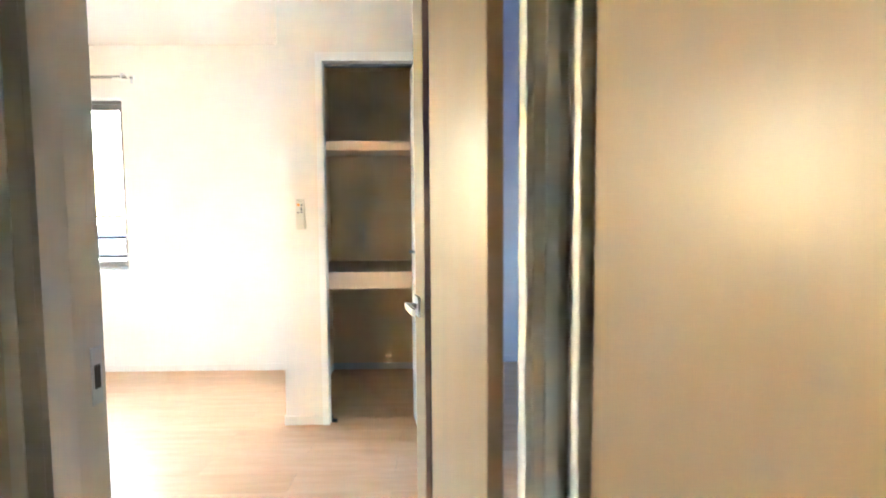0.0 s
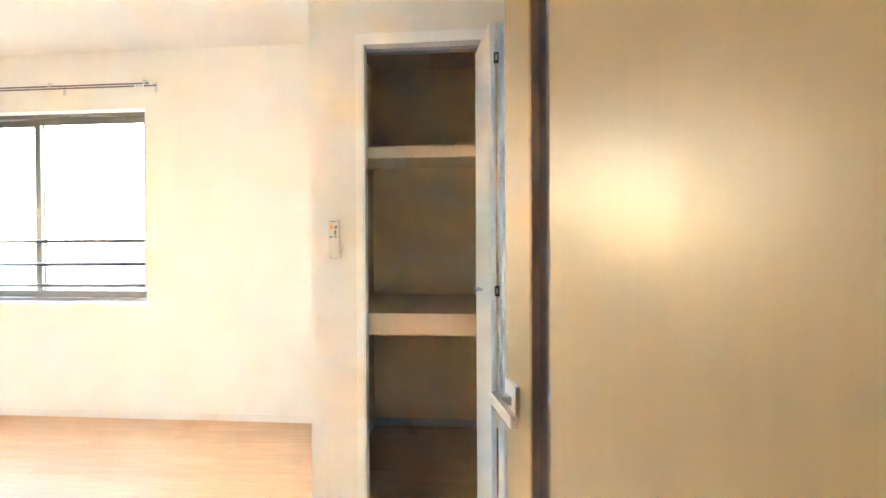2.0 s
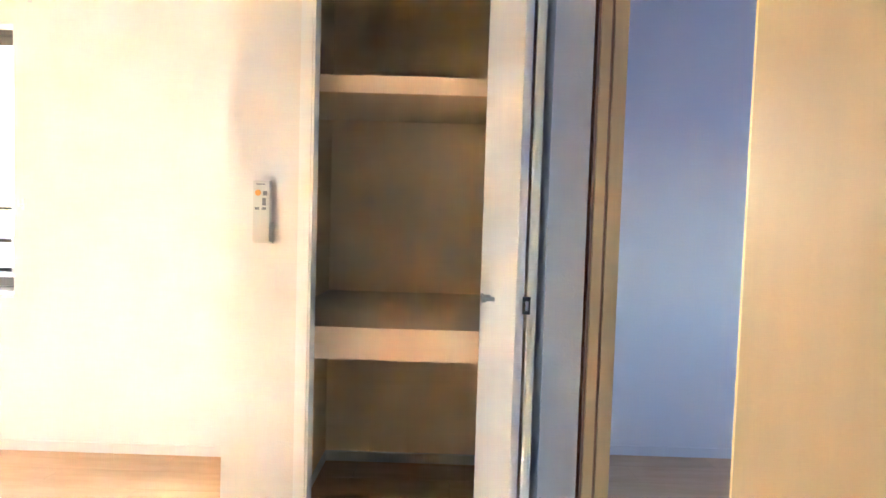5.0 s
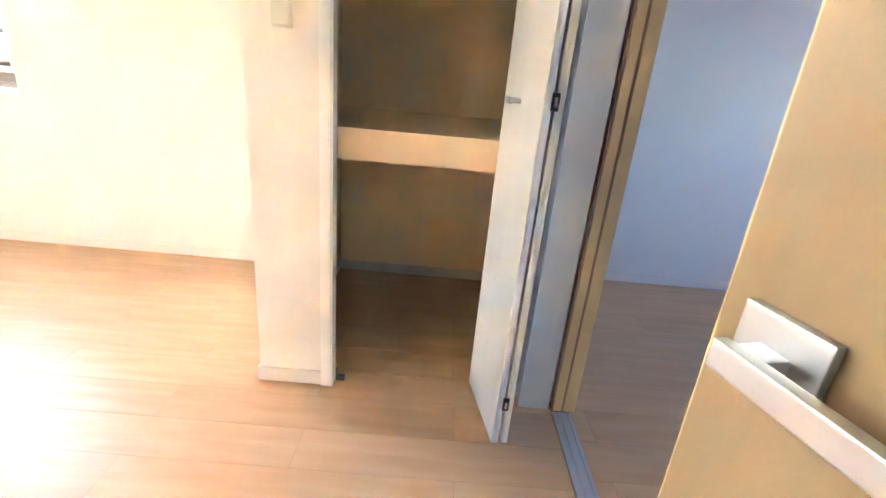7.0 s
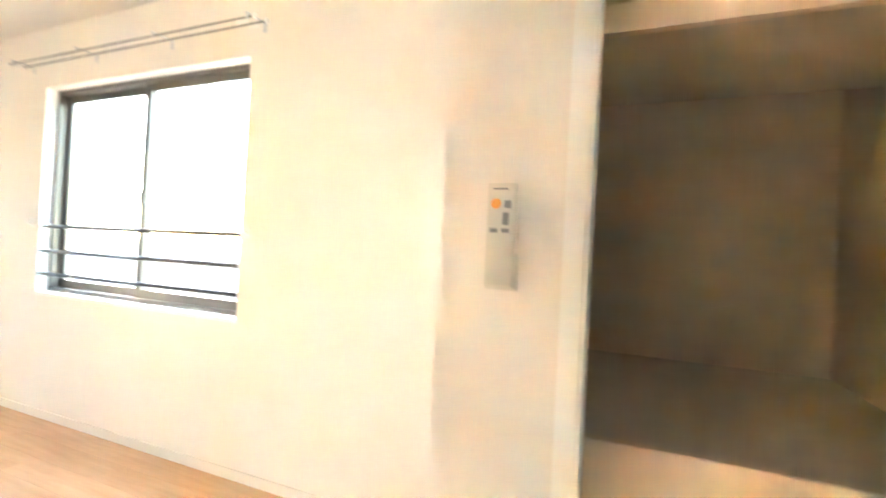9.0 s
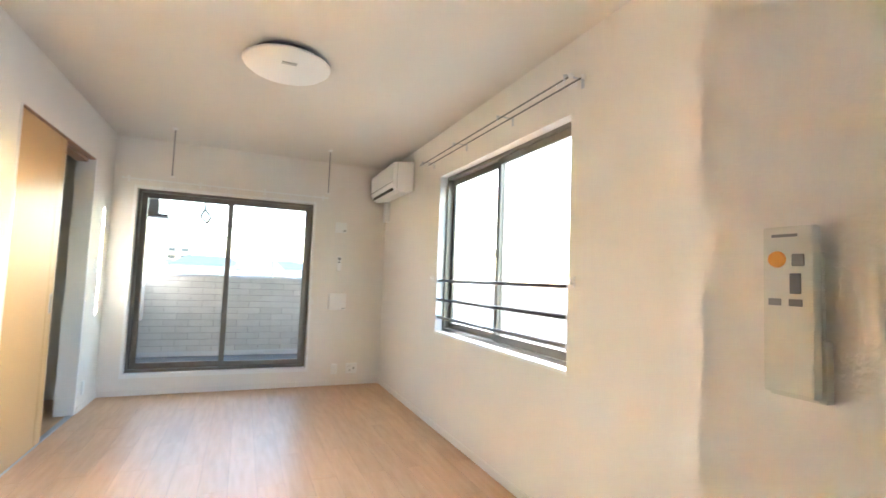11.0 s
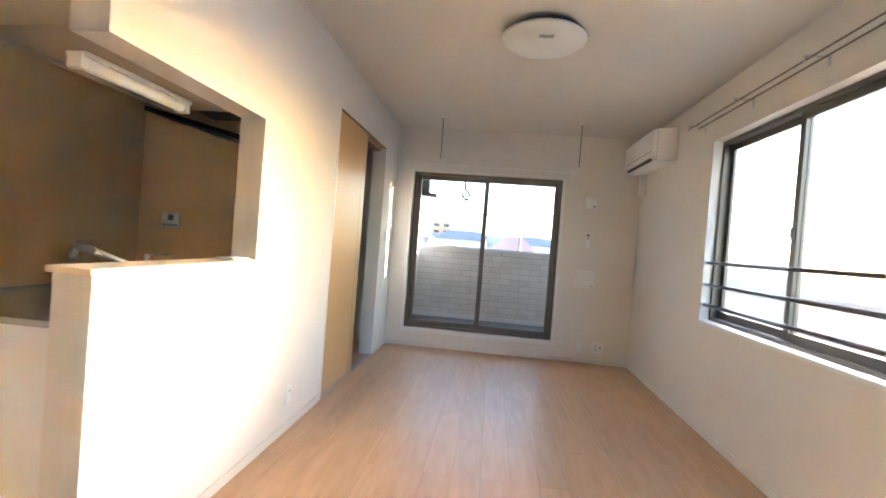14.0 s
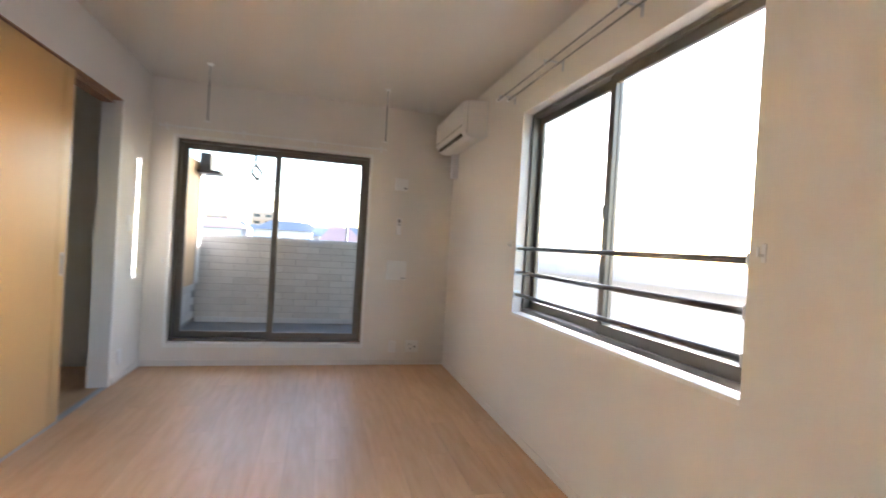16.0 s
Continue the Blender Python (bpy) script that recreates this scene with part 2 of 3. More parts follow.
struct("wall_door", boxes((-0.54, -0.32, .855, YS, 0, H), (-0.32, 0.535, .855, YS, 2.06, H), (0.535, 0.62, .855, YS, 0, H)), WALL, "off-white wall around the hinged door")
struct("wall_partition", boxes((XE - .02, 0.60, YS, 2.66, 2.12, H), (0.376, 0.48, 2.66, YN, 0, H), (0.345, 0.376, 2.77, YN, 0, H), (0.572, 0.62, 3.02, 3.86, 0, H), (0.48, 0.62, 2.70, 3.02, 2.12, H), (0.48, 0.572, 3.02, YN, 2.12, H)), WALL, "off-white partition wall with pocket for sliding leaves")
struct("wall_closet", boxes((-0.515, -0.272, 2.70, 2.735, 0, H), (-0.272, 0.345, 2.70, 2.735, 2.084, H), (-0.515, -0.47, 2.735, YN, 0, H)), WALL, "off-white closet front wall")
struct("wall_side_room", boxes((0.62, 3.45, 3.86, 4.0, 0, H), (3.3, 3.45, -1.2, 2.0, 0, H), (3.3, 3.45, 2.6, 3.86, 0, H), (3.3, 3.45, 2.0, 2.6, 0, 1.0), (3.3, 3.45, 2.0, 2.6, 1.7, H), (0.62, 3.3, 0.72, .855, 0, H)), WALL, "off-white walls of the side room")
struct("wall_corridor", boxes((-0.54, -0.42, -1.2, .855, 0, H), (0.575, 0.70, 0.78, .855, 0, H), (0.575, 0.70, -0.06, 0.78, 2.05, H), (0.575, 0.70, -1.2, -0.06, 0, H), (0.61, 0.70, -0.06, 0.78, 0, 2.05), (-0.54, 0.70, -1.32, -1.2, 0, H)), WALL, "off-white corridor walls")
struct("wall_kitchen_west", boxes((-3.74, -3.62, -0.545, .855, 0, H), (-3.76, -3.70, -0.77, -0.545, 0, H)), KWALL, "beige kitchen end wall beside the cooker")
struct("wall_kitchen_south", boxes((-3.76, -0.54, -0.89, -0.77, 0, H)), KWALL, "beige kitchen back wall")
struct("wall_washroom", boxes((XW, -4.6, -0.42, -0.30, 0, H), (-4.6, -3.9, -0.42, -0.30, 2.0, H), (-3.9, -3.86, -0.42, -0.30, 0, H), (-3.86, -3.745, -0.42, .855, 0, H)), WALL, "off-white wash room walls")
struct("ceiling", boxes((XW - .16, 3.45, -1.32, 4.0, H, H + .12)), CEIL, "pale matt papered ceiling", "ceiling")
struct("subfloor", boxes((XW - .16, 3.45, -1.32, 4.0, -0.12, -0.0008)), GAPM, "floor base below the boards", "floor")

# baseboards
BB = .052
struct("baseboard", boxes((XW, WX1 + 1.52, YN - .008, YN, 0, BB), (XW, XW + .008, YS, SY0 - .02, 0, BB), (XW, XW + .008, SY0 - .02, YN - .008, 0, BB),
                          (XW + .008, LX0 - .03, YS, YS + .008, 0, BB), (LX1 + .03, KX1, YS, YS + .008, 0, BB), (-0.523, -0.515, 2.70, YN - .008, 0, BB), (-0.523, -0.305, 2.692, 2.70, 0, BB),
                          (0.62, 3.3, 3.852, 3.86, 0, BB), (-0.47, 0.345, YN - .008, YN, 0, BB), (-0.47, -0.462, 2.74, YN - .008, 0, BB), (0.337, 0.345, 2.80, YN - .008, 0, BB), bevel=.002), BASEM, "low white skirting", "baseboard")

# ---- windows and doors of the setting ----
def sash_window(name, label, width, height, depth, glass, stile, lock, shadow, m):
    """Two-leaf sliding window, x along its width, y outwards, z up."""
    win = thing(name, label, "window", kind="structure")
    win.matrix_world = m
    f = .026
    part("window_frame", boxes((0, f, 0, depth, 0, height), (width - f, width, 0, depth, 0, height), (f, width - f, 0, depth, 0, f), (f, width - f, 0, depth, height - f, height), bevel=.003), BRONZE, win)
    mid = width / 2
    for i, (a, b, y) in enumerate(((f, mid + stile / 2, depth * .58), (mid - stile / 2, width - f, depth * .18))):
        y1 = y + depth * .3
        leaf = part("sash", boxes((a, a + stile, y, y1, f, height - f), (b - stile, b, y, y1, f, height - f), (a + stile, b - stile, y, y1, f, f + stile * 1.1), (a + stile, b - stile, y, y1, height - f - stile, height - f), bevel=.003), BRONZE, win)
        bm = bmesh.new()
        bmesh.ops.create_grid(bm, x_segments=1, y_segments=1, size=0.5)
        yc = (y + y1) / 2
        w, h = b - a - 2 * stile, height - 2 * f - stile * 2.1
        bmesh.ops.transform(bm, verts=bm.verts, matrix=Matrix.Translation(((a + b) / 2, yc, f + stile * 1.1 + h / 2)) @ Matrix.Rotation(radians(90), 4, "X") @ Matrix.Diagonal((w, h, 1, 1)))
        pane = part("pane", bm, glass, leaf)
        pane.visible_shadow = shadow
    part("latch", boxes((mid - .014, mid + .014, depth * .05, depth * .18, lock - .035, lock + .035), (mid - .007, mid + .007, -depth * .05, depth * .05, lock - .02, lock + .03), bevel=.004), BRONZE, win)
    return win


sash_window("window_1", "bronze aluminium sliding window with frosted glass", WX1 - WX0 - .004, WZ1 - WZ0 - .024, .085, FROST, .045, .62, True, pose(WX0 + .002, YN + .065, WZ0 + .022))
sash_window("window_2", "bronze aluminium balcony sash with clear glass", SY1 - SY0 - .004, SZ1 - SZ0 - .014, .09, CLEAR, .052, .82, False, pose(XW - .06, SY0 + .002, SZ0 + .012, 0, 0, 90))
casing = thing("sash_casing", "thin white casing round the balcony sash", "trim", kind="structure")
part("casing", boxes((XW, XW + .006, SY0 - .024, SY0, SZ0 - .03, SZ1 + .024), bevel=.001), WHITE, casing)
part("casing", boxes((XW, XW + .006, SY1, SY1 + .024, SZ0 - .03, SZ1 + .024), bevel=.001), WHITE, casing)
part("casing", boxes((XW, XW + .006, SY0, SY1, SZ1, SZ1 + .024), bevel=.001), WHITE, casing)
struct("window_sill", boxes((WX0 + .001, WX1 - .001, YN - .006, YN + .065, WZ0 + .001, WZ0 + .02), bevel=.003), WHITE, "white window sill board", "sill")
struct("sash_sill", boxes((XW - .06, XW + .008, SY0 + .001, SY1 - .001, SZ0 - .03, SZ0 + .010), bevel=.003), WHITE, "white sill under the balcony sash", "sill")


def guard_rail():
    g = thing("window_guard", "three brushed steel guard bars across the window", "guard rail", (0, 0, 0))
    for z in (1.212, 1.053, 0.906):
        bar = part("bar", rods(((WX0 + .012, YN + .02, z), (WX1 - .012, YN + .02, z), .0125)), STEEL, g)
        smooth(bar)
        for x, s in ((WX0, 1), (WX1, -1)):
            part("bracket", boxes((min(x, x + s * .012), max(x, x + s * .012), YN + .001, YN + .04, z - .022, z + .022), bevel=.003), SATIN, bar)
    return g


guard_rail()


def hinged_door():
    """Leaf stands ajar; local x from hinge to free edge, y towards the leaf's back."""
    d = thing("door_1", "open maple door with a frosted glass slit and lever", "door", kind="structure")
    ang = 103.5
    d.matrix_world = pose(.454, .969, .008, 0, 0, ang)
    w, t, h = .742, .034, 2.03
    s0, s1 = w - .245, w - .152
    # y runs to the leaf's left face at 0, its back at -t
    part("leaf", boxes((.003, s0, -t, 0, 0, h), (s1, w - .002, -t, 0, 0, h), (s0, s1, -t, 0, 0, .10), (s0, s1, -t, 0, h - .06, h), bevel=.0012), MAPLE, d)
    part("hinge_edge", boxes((0, .003, -t + .001, -.001, 0, h)), BROWN, d, "dark brown door edge")
    part("free_edge", boxes((w - .002, w, -t + .001, -.001, 0, h)), MAPLE2, d)
    part("slit_lining", boxes((s1 - .004, s1 - .0002, -t + .002, -.0012, .1005, h - .0605), (s0 + .0002, s0 + .004, -t + .002, -.0012, .1005, h - .0605)), BROWN, d, "dark brown slit lining")
    part("pane", boxes((s0 + .004, s1 - .004, -t / 2 - .002, -t / 2 + .002, .1005, h - .0605)), SLITG, d, "frosted glass slit")
    z, x = .868, w - .060
    rose = part("rose", boxes((x - .033, x + .033, .0002, .009, z - .033, z + .033), bevel=.002), SATIN, d, "square satin rose")
    part("lever", boxes((x - .012, x + .012, .009, .038, z - .009, z + .009), (x - .118, x + .018, .032, .044, z - .011, z + .011), bevel=.002), SATIN, rose, "flat satin lever")
    rose2 = part("rose", boxes((x - .033, x + .033, -t - .009, -t - .0002, z - .033, z + .033), bevel=.002), SATIN, d)
    part("lever", boxes((x - .012, x + .012, -t - .038, -t - .009, z - .010, z + .010), (x - .118, x + .018, -t - .044, -t - .032, z - .011, z + .011), bevel=.002), SATIN, rose2)
    return d


hinged_door()
fr = thing("door_frame", "beige frame of the hinged door with strike plate", "door frame", kind="structure")
part("jamb", boxes((-0.32, -0.290, .84, .988, 0, 2.06), (-0.290, -0.278, .84, .90, 0, 2.05), bevel=.002), JAMB, fr)
part("jamb", boxes((0.515, 0.535, .84, .984, 0, 2.06), (0.503, 0.515, .84, .90, 0, 2.05), bevel=.002), JAMB, fr)
part("head", boxes((-0.29, 0.515, .84, .988, 2.045, 2.06), bevel=.002), JAMB, fr)
part("casing", boxes((-0.345, -0.32, .838, .854, 0, 2.085), (0.535, 0.557, .838, .854, 0, 2.085), (-0.32, 0.535, .838, .854, 2.06, 2.085), bevel=.002), WHITE, fr)
part("strike_plate", boxes((-0.290, -0.2885, .950, .978, .815, .925)), SATIN, fr)
part("strike_hole", boxes((-0.2885, -0.2875, .957, .972, .845, .89)), BLACK, fr)

cd = thing("door_2", "closed maple door in the corridor wall", "door", kind="structure")
part("leaf", boxes((0.580, 0.608, -0.03, 0.745, .008, 2.02), bevel=.0015), MAPLE, cd)
part("frame", boxes((0.562, 0.609, 0.75, 0.778, 0, 2.05), (0.562, 0.609, -0.06, -0.033, 0, 2.05), (0.562, 0.609, -0.033, 0.75, 2.024, 2.05), bevel=.002), WHITE, cd)
part("seal", boxes((0.584, 0.609, 0.7455, 0.7495, 0, 2.02)), BLACK, cd)

# closet casing and folding door
cf = thing("closet_frame", "white closet door casing", "door frame", kind="structure")
part("casing", boxes((-0.305, -0.2725, 2.686, 2.6995, 0, 2.084), (-0.2724, -0.266, 2.688, 2.738, 0, 2.036), bevel=.002), WHITE, cf)
part("casing", boxes((0.325, 0.345, 2.69, 2.80, 0, 2.036), bevel=.002), WHITE, cf)
part("head", boxes((-0.272, 0.345, 2.686, 2.80, 2.036, 2.0835), bevel=.002), WHITE, cf)
part("track", boxes((-0.265, 0.324, 2.735, 2.765, 2.024, 2.0355)), ALU, cf, "grey metal track")


def fold_leaf(a, b, t, h, name, parent, side):
    d = Vector((b[0] - a[0], b[1] - a[1], 0))
    ang = math.degrees(math.atan2(d.y, d.x))
    bm = boxes((0, d.length, -t / 2, t / 2, .015, h), bevel=.007)
    bmesh.ops.transform(bm, verts=bm.verts, matrix=pose(a[0], a[1], 0, 0, 0, ang))
    return part(name, bm, FOLDW, parent)


fd = thing("door_3", "open white bifold closet door folded out into the room", "folding door", kind="structure")
fold_leaf((.219, 2.762), (.277, 2.466), .022, 2.008, "leaf", fd, 1)
fold_leaf((.330, 2.764), (.304, 2.470), .022, 2.008, "leaf", fd, 1)
for hz in (.166, 1.003, 1.869):
    hg = part("hinge", boxes((.2815, .2995, 2.455, 2.462, hz - .020, hz + .020), bevel=.002), BLACK, fd, "black concealed hinge")
    part("hinge_cup", boxes((.287, .294, 2.452, 2.4555, hz - .011, hz + .011), bevel=.001), CHROME, hg)
part("handle", boxes((.203, .212, 2.605, 2.675, .985, 1.0), (.212, .236, 2.615, 2.625, .987, .998), (.212, .229, 2.655, 2.665, .987, .998), bevel=.002), SATIN, fd, "small satin pull bar")

part("pivot", boxes((-.262, -.232, 2.722, 2.738, 0.0005, .018), (-.262, -.256, 2.722, 2.738, .018, .045), bevel=.001), GREYD, cf, "grey floor pivot bracket")
# sliding leaves in the pocket and their floor rail
for x, w in ((.494, .027), (.529, .037)):
    lf = thing("door_leaf", "maple sliding leaf pushed into its pocket", "sliding door", kind="structure")
    part("leaf", boxes((x, x + w, 2.648, 3.45, .006, 2.11), bevel=.0015), MAPLE2, lf)
    part("seal", boxes((x - .0068, x - .0002, 2.652, 2.662, .006, 2.11)), BROWN, lf, "dark brown brush seal")
rl = thing("floor_rail", "grey aluminium sliding door rail in the floor", "rail", kind="structure")
part("rail", boxes((.490, .500, YS, 2.648, -.002, .004), (.515, .528, YS, 2.648, -.002, .004), (.541, .552, YS, 2.648, -.002, .004), (.500, .515, YS, 2.648, -.002, .001), (.528, .541, YS, 2.648, -.002, .001)), ALU, rl)

# sliding door of the wash room
sd = thing("door_4", "half-open maple sliding door with recessed pull, colour lightened as lit", "sliding door", kind="structure")
yl = YS - .044
part("leaf", boxes((LXM, -4.075, yl, yl + .034, .008, LZ - .012), (-4.070, LX1 + .022, yl, yl + .034, .008, LZ - .012), (-4.075, -4.070, yl, yl + .031, .008, LZ - .012), bevel=.001), MAPLE_LIT, sd)
part("pull", boxes((LXM + .028, LXM + .056, yl + .033, yl + .0365, .885, 1.02), bevel=.001), SATIN, sd, "recessed satin pull")
part("pull_recess", boxes((LXM + .034, LXM + .050, yl + .0362, yl + .0370, .895, 1.01)), GREYD, sd)
sf = thing("slide_frame", "white frame of the sliding door with floor track", "door frame", kind="structure")
part("jamb", boxes((LX0, LX0 + .028, YS - .135, YS + .004, 0, LZ), bevel=.002), WHITE, sf)
part("jamb", boxes((LX1 - .02, LX1, YS - .048, YS + .004, 0, LZ), bevel=.002), WHITE, sf)
part("stop", boxes((LXM + .002, LXM + .028, YS - .135, YS - .052, 0, LZ), bevel=.002), WHITE, sf)
part("head", boxes((LX0 + .028, LX1 - .02, YS - .048, YS + .004, LZ - .008, LZ), (LX0 + .028, LXM, YS - .135, YS - .05, LZ - .03, LZ), bevel=.001), BROWN, sf, "dark head rail")
part("track", boxes((LX0 + .028, LX1 - .02, YS - .046, YS - .004, -.004, .005)), ALU, sf, "grey floor track")

# kitchen opening linings
ko = thing("counter_cap", "beige board capping the kitchen half wall", "counter", kind="structure")
part("cap", boxes((KX0 + .001, KX1 + .012, YS - .145, YS + .006, KZ0 - .02, KZ0), bevel=.003), CLOSET, ko)

# ---- closet ----
sh = thing("closet_shelf", "thick beige closet shelf with pale front rail", "shelf", kind="structure")
part("board", boxes((-.47, .345, 2.845, YN, .835, .858)), CLOSET, sh)
part("front_rail", boxes((-.47, .345, 2.825, 2.845, .762, .862), bevel=.002), CLOSETW, sh)
part("batten", boxes((-.47, -.45, 2.845, YN - .02, .79, .834)), CLOSETW, sh)
part("batten", boxes((.325, .345, 2.845, YN - .02, .79, .834)), CLOSETW, sh)
us = thing("upper_shelf", "beige upper closet shelf", "shelf", kind="structure")
part("board", boxes((-.47, .345, 2.845, 3.35, 1.612, 1.625)), CLOSET, us)
part("front_rail", boxes((-.47, .345, 2.825, 2.845, 1.575, 1.627), bevel=.002), CLOSETW, us)
LIN = ((-.4697, -.466, 2.736, YN - .001, BB, 2.3), (.340, .3447, 2.736, YN - .001, BB, 2.3), (-.466, .340, YN - .004, YN - .0003, BB, 2.3), (-.466, .340, 2.736, YN - .004, 2.3, 2.32))
for row in LIN:
    struct("closet_lining", boxes(row), CLOSETW, "cream closet lining board")


# ---- living room fixtures ----
def remote_control(name, label, m, orange=True):
    r = thing(name, label, "remote control")
    r.matrix_world = m
    # x right, z up, -y towards the room
    part("holder", boxes((-.026, .026, -.012, 0, -.085, -.025), (-.020, .020, -.006, 0, -.025, .06), bevel=.003), PLASTB, r)
    part("body", boxes((-.023, .023, -.026, -.0125, -.080, .085), bevel=.003), PLASTB if orange else PLAST, r)
    if orange:
        bm = bmesh.new()
        made = bmesh.ops.create_cone(bm, cap_ends=True, segments=20, radius1=.0085, radius2=.0075, depth=.003)["verts"]
        bmesh.ops.transform(bm, verts=made, matrix=pose(-.009, -.0272, .052, 90))
        part("button", bm, ORANGE, r, "round orange button")
        part("button", boxes((.005, .016, -.0275, -.0262, .045, .057), bevel=.001), GREYP, r)
        part("button", boxes((.003, .013, -.0275, -.0262, .018, .038), bevel=.001), GREYP, r)
        part("button", boxes((-.017, -.005, -.0275, -.0262, .006, .013), bevel=.001), GREYP, r)
        part("button", boxes((.002, .014, -.0275, -.0262, .006, .013), bevel=.001), GREYP, r)
        part("label", boxes((-.014, .010, -.0265, -.0262, .074, .077)), GREYP, r)
    else:
        part("screen", boxes((-.014, .014, -.0275, -.0262, .040, .072)), GREYP, r)
        part("button", boxes((-.012, .012, -.0280, -.0262, .012, .026), bevel=.001), GREYP, r)
        part("button", boxes((-.012, .012, -.0280, -.0262, -.012, -.002), bevel=.001), WHITE, r)
    return r


remote_control("light_remote", "cream lamp remote with orange button in wall holder", pose(-.401, 2.6995, 1.203))
remote_control("aircon_remote", "white air conditioner remote in wall holder", pose(XW, 3.174, 1.355, 0, 0, -90 + 180), False)


def ceiling_lamp():
    c = thing("ceiling_lamp", "round white acrylic ceiling lamp", "lamp", (-2.965, 2.348, 0))
    profile = [(0.0, 2.385), (.085, 2.389), (.155, 2.401), (.215, 2.424), (.245, 2.447), (.250, 2.460), (.240, 2.466)]
    bm = bmesh.new()
    seg = 48
    rings = []
    for r, z in profile:
        rings.append([bm.verts.new((r * math.cos(2 * math.pi * i / seg), r * math.sin(2 * math.pi * i / seg), z)) for i in range(seg)] if r else [bm.verts.new((0, 0, z))])
    for a, b in zip(rings, rings[1:]):
        for i in range(seg):
            j = (i + 1) % seg
            bm.faces.new((a[0], b[j], b[i]) if len(a) == 1 else (a[i], a[j], b[j], b[i]))
    smooth(part("shade", bm, LAMPW, c, "white domed shade"))
    bm = bmesh.new()
    made = bmesh.ops.create_cone(bm, cap_ends=True, segments=40, radius1=.215, radius2=.20, depth=.035)["verts"]
    bmesh.ops.transform(bm, verts=made, matrix=Matrix.Translation((0, 0, 2.482)))
    part("base", bm, GREYD, c)
    part("label", boxes((.150, .172, -.040, .040, 2.3965, 2.4035)), LABELM, c)
    return c


ceiling_lamp()


def air_conditioner():
    a = thing("air_conditioner", "white split air conditioner on the wall", "air conditioner")
    x0, x1, y0, z0, z1 = -5.345, -4.48, 3.480, 2.08, 2.39
    prof = [(3.698, z1), (y0 + .03, z1 - .018), (y0 + .006, z1 - .028), (y0, z1 - .05), (y0 + .004, z0 + .075), (y0 + .05, z0 + .012), (y0 + .09, z0), (3.698, z0 + .02)]
    bm = bmesh.new()
    l = [bm.verts.new((x0, y, z)) for y, z in prof]
    r = [bm.verts.new((x1, y, z)) for y, z in prof]
    bm.faces.new(l)
    bm.faces.new(r[::-1])
    for i in range(len(prof)):
        j = (i + 1) % len(prof)
        bm.faces.new((l[j], l[i], r[i], r[j]))
    bmesh.ops.recalc_face_normals(bm, faces=bm.faces)
    part("body", bm, PLAST, a)
    part("flap", boxes((x0 + .06, x1 - .09, y0 + .020, y0 + .036, z0 + .018, z0 + .042)), BLACK, a, "black air outlet slot")
    part("seam", boxes((x0 + .004, x1 - .004, y0 - .0005, y0 + .004, z0 + .088, z0 + .091)), GREYP, a)
    part("side_seam", boxes((x1 - .0005, x1 + .0008, y0 + .045, y0 + .047, z0 + .03, z1 - .01)), GREYP, a)
    part("pipe_cover", boxes((x0 + .01, x0 + .08, 3.64, 3.698, 1.86, z0 + .01), bevel=.004), PLAST, a)
    return a


air_conditioner()


def curtain_rail(name, label, length, m, double):
    """x along the rail, y towards the room, z up."""
    c = thing(name, label, "curtain rail")
    c.matrix_world = m
    for y, z in (((.035, .006), (.112, -.006)) if double else ((.045, 0),)):
        rail = part("rail", rods(((0, y, z), (length, y, z), .005)) if double else boxes((0, length, y - .008, y + .008, z - .007, z + .007), bevel=.002), STEEL if double else WHITE, c)
        for x in (-.004, length + .004):
            part("end_cap", boxes((x - .006, x + .006, y - .011, y + .011, z - .011, z + .011), bevel=.003), WHITE, rail)
        n = 8 if double else 22
        for i in range(n):
            x = (.05 + .018 * i if i < n // 2 else length - .05 - .018 * (n - i)) if double else length * (i + .5) / n
            part("runner", boxes((x - .004, x + .004, y - .003, y + .003, z - .026, z - .006)), WHITE, rail)
    for i in range(4):
        x = .04 + (length - .08) * i / 3
        part("bracket", boxes((x - .010, x + .010, .0002, .003, -.03, .035), (x - .006, x + .006, .003, .120 if double else .058, .012, .017), (x - .006, x + .006, .106, .118, -.012, .012) if double else (x - .006, x + .006, .035, .056, .006, .02)), SATIN if double else WHITE, c)
    return c


curtain_rail("curtain_rail", "double metal curtain rail above the window", 2.07, pose(-1.91, YN, 2.243, 0, 0, 180), True)
curtain_rail("curtain_rail", "white curtain rail above the balcony sash", 1.93, pose(XW, 3.0, 2.085, 0, 0, -90), False)

for y in (1.54, 2.93):
    hp = thing("laundry_hanger", "white ceiling rod for an indoor laundry pole", "laundry hanger", group="indoor laundry hangers")
    part("rod", rods(((-4.9, y, 2.06), (-4.9, y, 2.49), .005)), GREYP, hp)
    bm = bmesh.new()
    made = bmesh.ops.create_cone(bm, cap_ends=True, segments=20, radius1=.012, radius2=.028, depth=.016)["verts"]
    bmesh.ops.transform(bm, verts=made, matrix=Matrix.Translation((-4.9, y, 2.4915)))
    part("base", bm, WHITE, hp)
    part("ring", rods(((-4.9, y - .022, 2.052), (-4.9, y + .022, 2.052), .006)), WHITE, hp)


